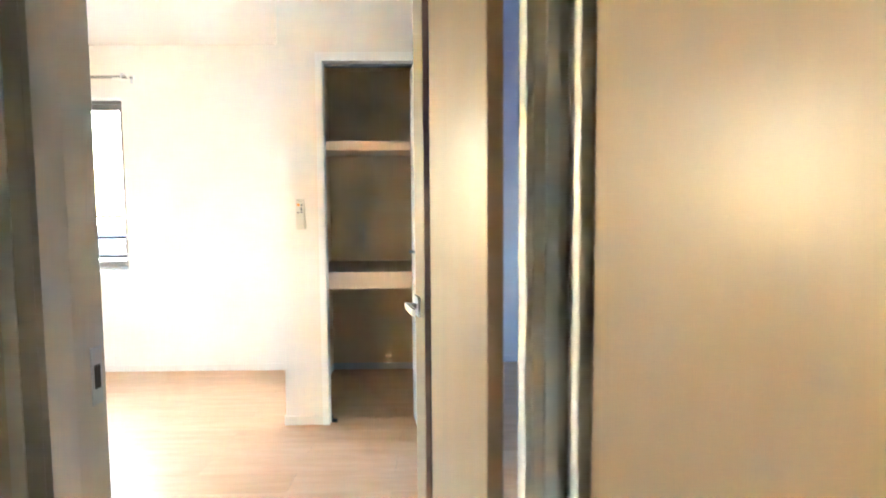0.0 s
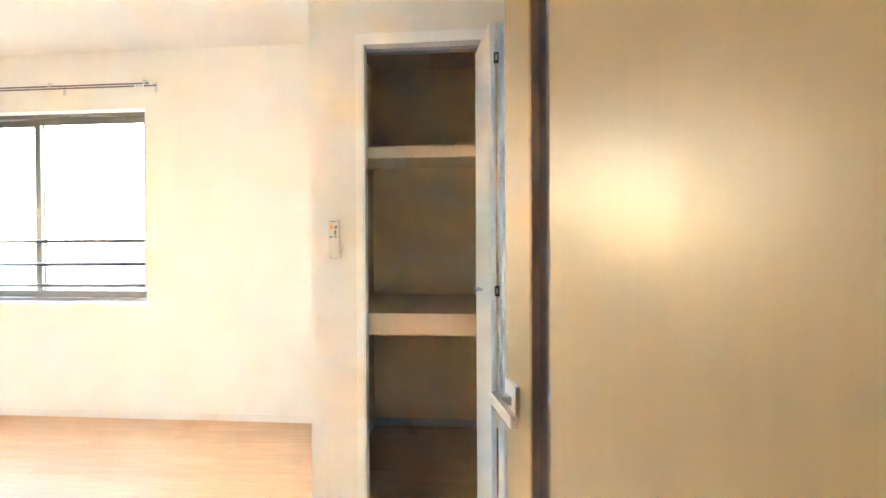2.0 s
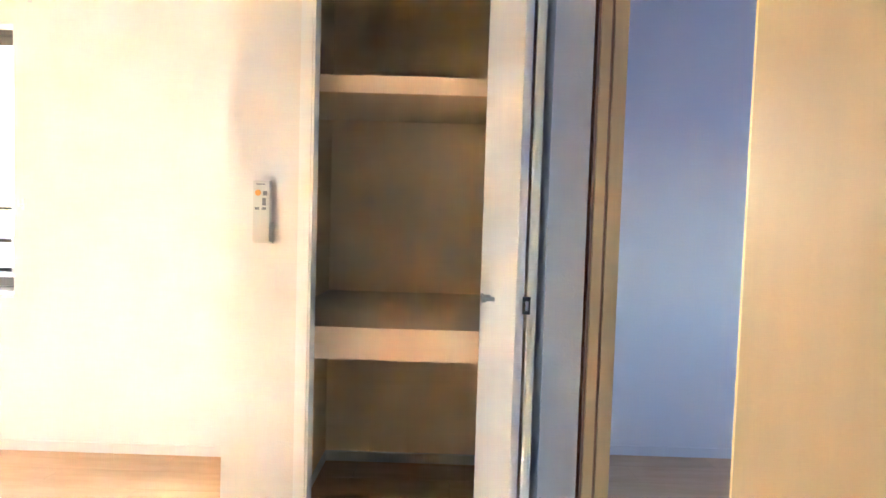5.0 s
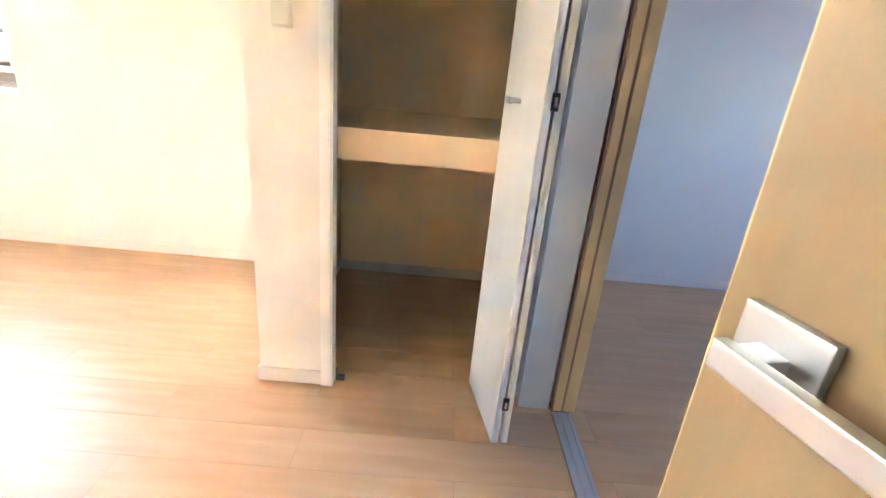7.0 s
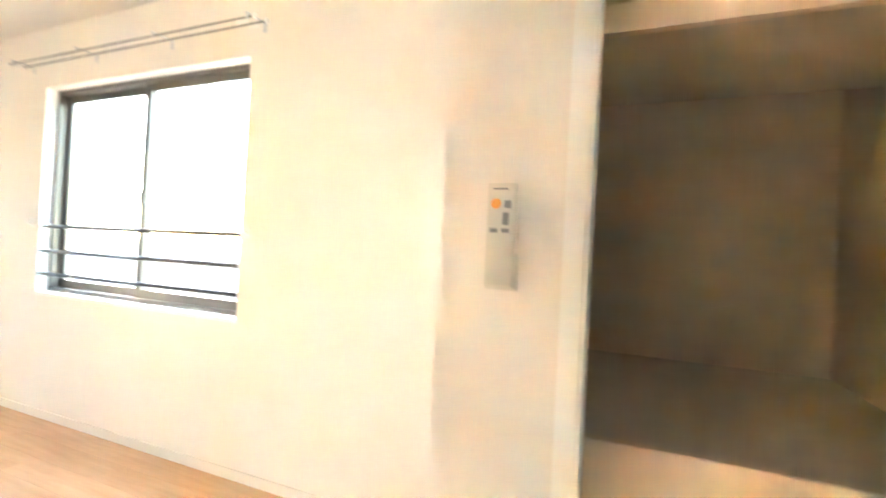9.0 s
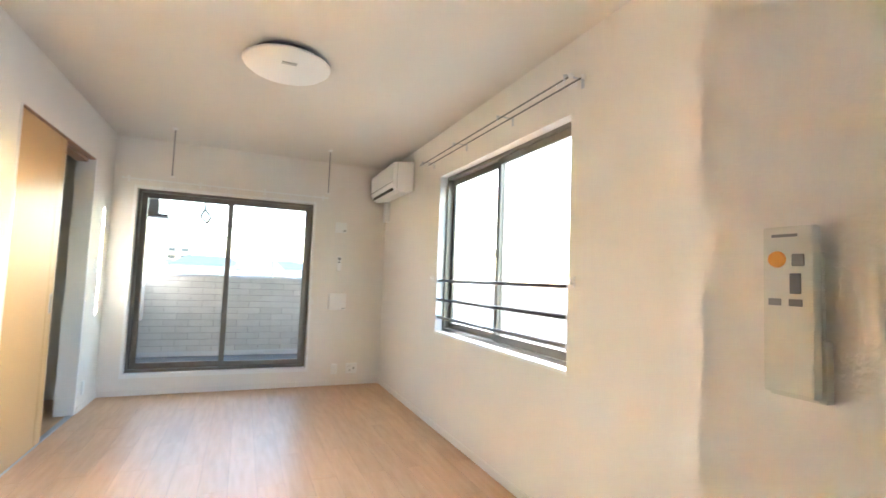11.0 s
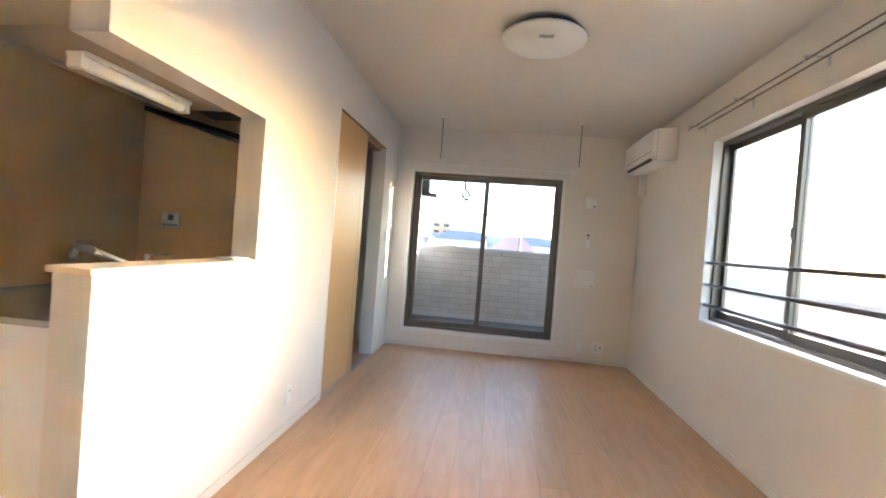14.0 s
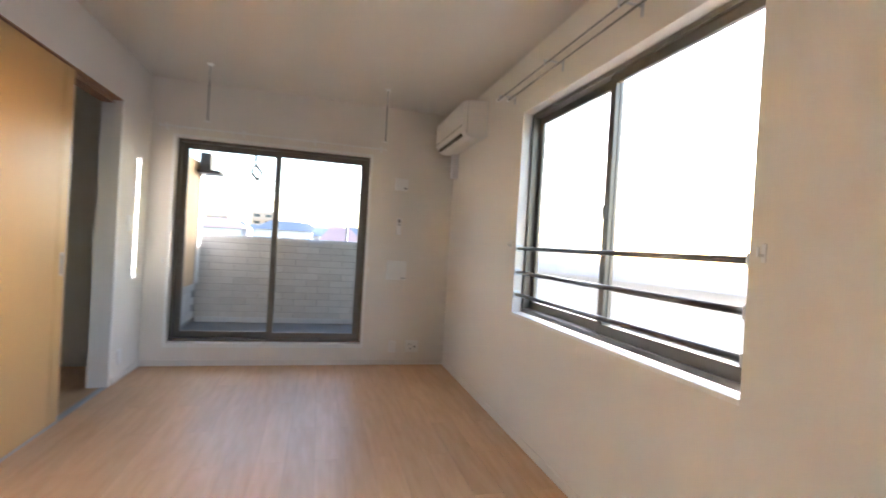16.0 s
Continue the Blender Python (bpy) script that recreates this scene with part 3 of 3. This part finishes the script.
def wall_plate(name, label, category, w, h, d, m, marks=()):
    p = thing(name, label, category)
    p.matrix_world = m
    part("plate", boxes((-w / 2, w / 2, 0, d * .45, -h / 2, h / 2), bevel=.0025), PLAST, p)
    part("cover", boxes((-w / 2 + .006, w / 2 - .006, d * .45, d, -h / 2 + .006, h / 2 - .006), bevel=.003), WHITE, p)
    for name2, mt, (x0, x1, z0, z1) in marks:
        part(name2, boxes((x0, x1, d + .0002, d + .0015, z0, z1)), mt, p)
    return p


WESTF = lambda y, z: pose(XW + .0003, y, z, 0, 0, -90)
wall_plate("intercom_chime", "white square wall chime", "wall unit", .125, .115, .03, WESTF(3.18, 1.768), [("grille", GREYP, (-.05, -.02, -.045, -.038)), ("grille", GREYP, (-.05, -.02, -.034, -.028))])
wall_plate("vent_cover", "white square ventilation cover", "vent", .195, .185, .035, WESTF(3.176, .928), [("slot", GREYP, (-.085, -.045, -.075, -.068))])
wall_plate("socket", "white double power and antenna outlet", "socket", .125, .115, .010, WESTF(3.375, .182), [("slot", BLACK, (.028, .032, .012, .030)), ("slot", BLACK, (.012, .016, .012, .030)), ("slot", BLACK, (.028, .032, -.030, -.012)), ("slot", BLACK, (.012, .016, -.030, -.012)), ("jack", GREYP, (-.035, -.018, -.008, .008))])
wall_plate("blank_plate", "white narrow blank wall plate", "wall plate", .07, .115, .008, WESTF(3.18, .178))
wall_plate("light_switch", "white light switch on the wall", "switch", .07, .12, .010, pose(-5.06, YS + .0003, 1.225))
wall_plate("socket", "white power outlet low on the wall", "socket", .07, .115, .010, pose(-2.84, YS + .0003, .225), [("slot", GREYP, (-.006, -.003, .012, .028)), ("slot", GREYP, (.003, .006, .012, .028))])
wall_plate("socket", "white power outlet beside the sliding door", "socket", .07, .115, .010, pose(-5.005, YS + .0003, .187))
wall_plate("light_switch", "white switch plate beside the door", "switch", .07, .135, .012, pose(-0.388, .8547, 1.12, 0, 0, 180))

for x, y, rz in ((-1.985, YN - .0003, 180), (-3.853, YN - .0003, 180), (XW + .0003, 2.905, -90), (XW + .0003, 1.13, -90)):
    hk = thing("tieback_hook", "small white curtain tieback hook", "hook")
    hk.matrix_world = pose(x, y, 1.235 if y > 3.6 else .923, 0, 0, rz)
    part("plate", boxes((-.007, .007, 0, .005, -.028, .028), bevel=.002), PLAST, hk)
    part("peg", boxes((-.004, .004, .006, .028, -.012, -.004), (-.004, .004, .022, .028, -.004, .016), bevel=.001), PLAST, hk)

# ---- kitchen ----
kc = thing("kitchen_cabinet", "white kitchen base cabinet under the worktop", "cabinet")
part("body", boxes((-3.615, -1.52, .12, .852, .02, .838), bevel=.002), WHITE, kc)
part("end_panel", boxes((-1.52, -1.50, .10, .852, .0, .838), bevel=.002), WHITE, kc)
for i in range(5):
    dr = part("door", boxes((-3.56 + .407 * i, -3.56 + .407 * i + .402, .100, .119, .10, .83), bevel=.002), WHITE, kc)
    part("handle", boxes((-3.56 + .407 * i + .14, -3.56 + .407 * i + .26, .085, .0995, .79, .80), bevel=.001), SATIN, dr)
wt = thing("worktop", "stainless steel kitchen worktop with raised rim", "worktop")
part("top", boxes((-3.617, -1.485, .08, .853, .8385, .862), bevel=.004), COUNTER, wt)
part("rim", boxes((-3.617, -1.485, .08, .095, .8622, .872), bevel=.002), COUNTER, wt)
hc = thing("hanging_cabinet", "white wall cabinet above the pass-through, shade put into its colour", "cabinet")
part("body", boxes((KX0, -1.44, .50, .853, 1.772, 2.42), bevel=.002), CABM, hc)
part("front", boxes((KX0, -1.44, .480, .499, 1.755, 2.42), bevel=.002), CABM, hc)
kl = thing("kitchen_light", "white tube lamp under the wall cabinet", "lamp")
smooth(part("tube", rods(((-2.16, .665, 1.742), (-1.64, .665, 1.742), .028)), PLAST, kl))
part("base", boxes((-2.185, -1.62, .625, .705, 1.754, 1.771), bevel=.003), PLAST, kl)
part("end_cap", boxes((-2.185, -2.16, .634, .696, 1.712, 1.770), bevel=.006), PLAST, kl)
part("end_cap", boxes((-1.64, -1.615, .634, .696, 1.712, 1.770), bevel=.006), PLAST, kl)
hd = thing("range_hood", "black range hood with steel grease filter", "range hood")
def leaning(bm):
    """Lets the underside rise towards the cook's side."""
    for v in bm.verts:
        v.co.z -= .234 * (v.co.y - .114)
    return bm


part("hood", leaning(boxes((-3.615, -3.30, -.46, .47, 1.870, 1.905), bevel=.004)), BLACK, hd)
part("canopy", boxes((-3.615, -3.32, -.10, .46, 2.03, 2.40), bevel=.004), GREYD, hd)
part("filter", leaning(boxes((-3.57, -3.34, -.05, .22, 1.850, 1.8695), bevel=.003)), STEEL, hd)
fc = thing("faucet", "chrome kitchen faucet with pull-out head", "faucet")
smooth(part("body", rods(((-2.02, .66, .862), (-2.02, .66, 1.0), .022), ((-2.02, .66, .862), (-2.02, .66, .875), .03)), CHROME, fc))
smooth(part("spout", rods(((-2.02, .655, .985), (-1.85, .54, 1.075), .013)), CHROME, fc))
smooth(part("head", rods(((-1.866, .551, 1.066), (-1.815, .516, 1.088), .019), ((-1.82, .52, 1.08), (-1.812, .515, 1.03), .015)), BLACK, fc, "black spray head"))
part("lever", boxes((-2.17, -2.02, .652, .668, 1.05, 1.06), bevel=.002), CHROME, fc)
part("lever_stem", rods(((-2.02, .66, 1.0), (-2.02, .66, 1.055), .012)), CHROME, fc)
ct = thing("heater_controller", "white water heater controller on the kitchen wall", "control panel")
part("body", boxes((-3.6197, -3.598, -.49, -.345, 1.155, 1.275), bevel=.004), PLAST, ct)
part("screen", boxes((-3.5979, -3.597, -.435, -.39, 1.218, 1.262)), GREYD, ct)
for i in range(4):
    part("button", boxes((-3.5979, -3.596, -.475 + .033 * i, -.452 + .033 * i, 1.172, 1.186)), GREYP, ct)
cl = thing("folded_cloth", "white folded papers lying on the counter", "papers")
part("sheet", boxes((-2.34, -2.20, .87, .965, KZ0 + .0002, KZ0 + .004), bevel=.001), WHITE, cl)
part("sheet", boxes((-2.30, -2.16, .89, .975, KZ0 + .0042, KZ0 + .012), bevel=.002), PLAST, cl)

# wash room beyond the sliding door
wd = thing("door_5", "narrow doorway frame in the wash room with a dark sheet for its shade", "door frame", kind="structure")
part("frame", boxes((-4.62, -4.59, -.305, -.285, 0, 2.02), (-3.91, -3.88, -.305, -.285, 0, 2.02), (-4.59, -3.91, -.305, -.285, 1.99, 2.02), bevel=.002), WHITE, wd)
# dark sheet standing in for the shade beyond the open doorway
part("leaf", boxes((-4.59, -3.91, -.40, -.37, .01, 1.99)), GREYD, wd)

# ---- balcony ----
BX = -7.35
struct("balcony_floor", boxes((BX, XW - .16, .95, 3.62, -.08, .05)), BALC, "dark grey sheeted balcony floor", "floor")
pp = thing("balcony_parapet", "grey tile-patterned siding parapet with metal coping", "parapet", kind="structure")
part("core", boxes((BX - .15, BX - .012, .80, 3.62, -.4, 1.13)), SIDEBACK, pp)
part("coping", boxes((BX - .18, BX + .02, .80, 3.62, 1.13, 1.17), bevel=.006), COPING, pp)
part("skirting", boxes((BX - .012, BX + .012, .96, 3.62, .05, .115), bevel=.004), COPING, pp)
sw = thing("balcony_side_wall", "side wall of the balcony with siding and beige board", "wall", kind="structure")
part("core", boxes((BX - .012, XW - .16, .80, .938, -.4, 1.13)), SIDEBACK, sw)
part("coping", boxes((BX + .02, XW - .16, .78, .96, 1.13, 1.17), bevel=.005), COPING, sw)
part("board", boxes((-6.93, XW - .17, 1.0, 1.03, .57, 2.0), bevel=.004), BOARD, sw, "beige partition board")
part("column", boxes((-7.10, -6.94, .975, 1.04, .57, 2.0), bevel=.004), FLATW, sw)
vh = thing("vent_hood", "black exterior vent hood on the partition", "vent")
part("hood", boxes((-7.02, -6.80, 1.05, 1.17, 1.90, 2.10), bevel=.02), BLACK, vh)
part("flap", boxes((-7.05, -6.76, 1.04, 1.28, 1.865, 1.90), bevel=.008), BLACK, vh)
lh = thing("pole_bracket", "dark drying pole bracket hanging over the balcony", "bracket")
part("arm", rods(((-6.3, 1.72, 1.95), (-6.3, 1.72, 2.5), .014)), BLACK, lh)
part("loop", rods(((-6.3, 1.72, 1.95), (-6.3, 1.68, 1.86), .014), ((-6.3, 1.68, 1.86), (-6.3, 1.75, 1.78), .014), ((-6.3, 1.75, 1.78), (-6.3, 1.79, 1.86), .014), ((-6.3, 1.79, 1.86), (-6.3, 1.72, 1.95), .014)), GREYD, lh)
# added out of view: blocks the low sun except through a narrow slot
struct("balcony_north_wall", boxes((-7.95, -6.275, 3.62, 3.76, -.4, 2.5), (-6.275, -6.15, 3.62, 3.76, -.4, 1.26), (-6.15, XW - .16, 3.62, 3.76, -.4, 2.5)), FLATW, "unseen end wall added to the balcony, slotted to shape the sun patch")
struct("balcony_soffit", boxes((BX + .2, XW - .16, .80, 3.76, 2.5, 2.62)), FLATW, "pale soffit above the balcony", "ceiling")

# siding tiles of the parapet
TW, TH = .30, .088
tile = mesh_of("tile", boxes((0, .012, .003, TW - .003, .003, TH - .003), bevel=.0), SIDING)
half = mesh_of("half_tile", boxes((0, .012, .003, TW / 2 - .003, .003, TH - .003)), SIDING)
for r in range(12):
    y = .94 + (TW / 2 if r % 2 else 0)
    if r % 2:
        o = new("tile", half)
        o.parent, o.location = pp, (BX - .012, .94, .10 + r * TH)
    while y < 3.3:
        o = new("tile", tile)
        o.parent, o.location = pp, (BX - .012, y, .10 + r * TH)
        y += TW
for r in range(12):
    y = BX + .02 + (TW / 2 if r % 2 else 0)
    while y < XW - .16 - TW:
        o = new("tile", tile)
        o.parent, o.matrix_local = sw, pose(y + TW, .938, .10 + r * TH, 0, 0, 90)
        y += TW

# ---- town ----
bm = bmesh.new()
bmesh.ops.create_grid(bm, x_segments=8, y_segments=8, size=2500)
bmesh.ops.transform(bm, verts=bm.verts, matrix=Matrix.Translation((0, 0, -5.0)))
struct("ground", bm, GROUND, "grey-green town ground reaching the horizon", "ground")


def house(x, y, w, d, h, roof, wall, label):
    ob = thing("house", label, "house", (x, y, -5.0), group="houses of the town")
    part("wall", boxes((-d / 2, d / 2, -w / 2, w / 2, 0, h)), wall, ob)
    bm = bmesh.new()
    o = .5
    v = [bm.verts.new(p) for p in ((-d / 2 - o, -w / 2 - o, h), (d / 2 + o, -w / 2 - o, h), (d / 2 + o, w / 2 + o, h), (-d / 2 - o, w / 2 + o, h), (0, -w / 2 + w * .22, h + 1.9), (0, w / 2 - w * .22, h + 1.9))]
    for f in ((0, 1, 4), (1, 2, 5, 4), (2, 3, 5), (3, 0, 4, 5), (3, 2, 1, 0)):
        bm.faces.new([v[i] for i in f])
    part("roof", bm, roof, ob)
    n = max(2, int(w / 3))
    for i in range(n):
        for z in (1.2, 4.2):
            c = -w / 2 + w * (i + .5) / n
            part("window", boxes((d / 2, d / 2 + .06, c - .8, c + .8, z, z + 1.1)), WGLASS, ob)
    return ob


rng = random.Random(4)
for row, (xr, n) in enumerate(((-105, 16), (-135, 18), (-175, 20), (-230, 22))):
    for i in range(n):
        s = -xr * 1.55
        y = -s * .45 + s * (i + rng.uniform(.2, .8)) / n
        red = rng.random() < .25
        house(xr + rng.uniform(-6, 6), y, rng.uniform(7, 11), rng.uniform(7, 9), rng.uniform(6.4, 8.4), ROOFR if red else ROOFD, FLATW,
              "pale two-storey house with a red roof" if red else "pale two-storey house with a dark tiled roof")


house(-70, 5.1, 5, 6, 5.9, ROOFR, FLATT, "low tan house with a broad red roof")


def apartment(x, y, w, d, floors, label):
    ob = thing("apartment_building", label, "building", (x, y, -5.0))
    h = floors * 2.9 + 1
    part("wall", boxes((-d / 2, d / 2, -w / 2, w / 2, 0, h)), FLATT, ob)
    part("roof", boxes((-d / 2 - .2, d / 2 + .2, -w / 2 - .2, w / 2 + .2, h, h + .5)), FLATW, ob)
    part("stair_tower", boxes((-d / 2, -d / 2 + 4, -w / 2, -w / 2 + 4, h + .5, h + 3)), FLATT, ob)
    for f in range(floors):
        z = f * 2.9 + .8
        part("balcony", boxes((d / 2, d / 2 + 1.2, -w / 2 + .4, w / 2 - .4, z - .2, z + 1.0)), FLATT, ob)
        for i in range(int(w / 4)):
            c = -w / 2 + w * (i + .5) / int(w / 4)
            part("window", boxes((d / 2, d / 2 + .05, c - 1.2, c + 1.2, z + 1.0, z + 2.2)), WGLASS, ob)
    return ob


apartment(-215, -21.8, 9, 10, 5, "tan mid-rise apartment block with pale balconies")
apartment(-300, -56.5, 12, 12, 5, "tan mid-rise apartment block far off")
nb = thing("neighbour_house", "grey flat-roofed house beside the building", "house", (-3.5, 11, -5.0))
part("wall", boxes((-7, 7, -3.2, 3.2, 0, 5.85)), SIDEBACK, nb)
part("roof", boxes((-7.3, 7.3, -3.5, 3.5, 5.85, 6.15)), ROOFD, nb)
for i in range(4):
    part("window", boxes((-5.6 + 3.2 * i, -4.0 + 3.2 * i, -3.26, -3.2, 3.4, 4.7)), WGLASS, nb)
pl = thing("power_lines", "three thin power cables on a utility pole", "power line")
for z in (3.72, 3.26, 2.74):
    part("cable", rods(((-24, -20, z - .9), (-24, 22, z + .97), .02)), BLACK, pl)
part("pole", rods(((-60, 5.5, -5.0), (-60, 5.5, 4.6), .14)), GREYD, pl)

# ---- floor boards ----
PW, PL = .1515, .909


def boards(name, x0, x1, y0, y1, label):
    fl = thing(name, label, "floor", kind="structure")
    cache = {}
    r, y = 0, y0
    while y < y1 - .004:
        w = min(PW, y1 - y)
        x = .155 - PL / 2 * (r % 2)
        x -= PL * math.ceil((x - x0) / PL)
        while x < x1 - .004:
            a, b = max(x, x0), min(x + PL, x1)
            if b - a > .01:
                key = (round(b - a, 3), round(w, 3))
                if key not in cache:
                    cache[key] = mesh_of("plank", boxes((0, b - a - .0014, 0, w - .0014, -.012, 0)), FLOORM)
                o = new("plank", cache[key])
                o.parent, o.location = fl, (a, y, 0)
            x += PL
        y += w
        r += 1
    return fl


boards("floor", XW, .489, YS - .02, YN, "light maple plank floor of the living room")
boards("floor_side_room", .553, 3.3, .855, 3.86, "light maple plank floor of the side room")
boards("floor_corridor", -.42, .575, -1.2, YS - .022, "light maple plank floor of the corridor")
boards("floor_kitchen", -3.62, -.542, -.62, YS - .022, "light maple plank floor of the kitchen")
boards("floor_washroom", XW, -3.86, -.30, YS - .022, "light plank floor of the wash room")
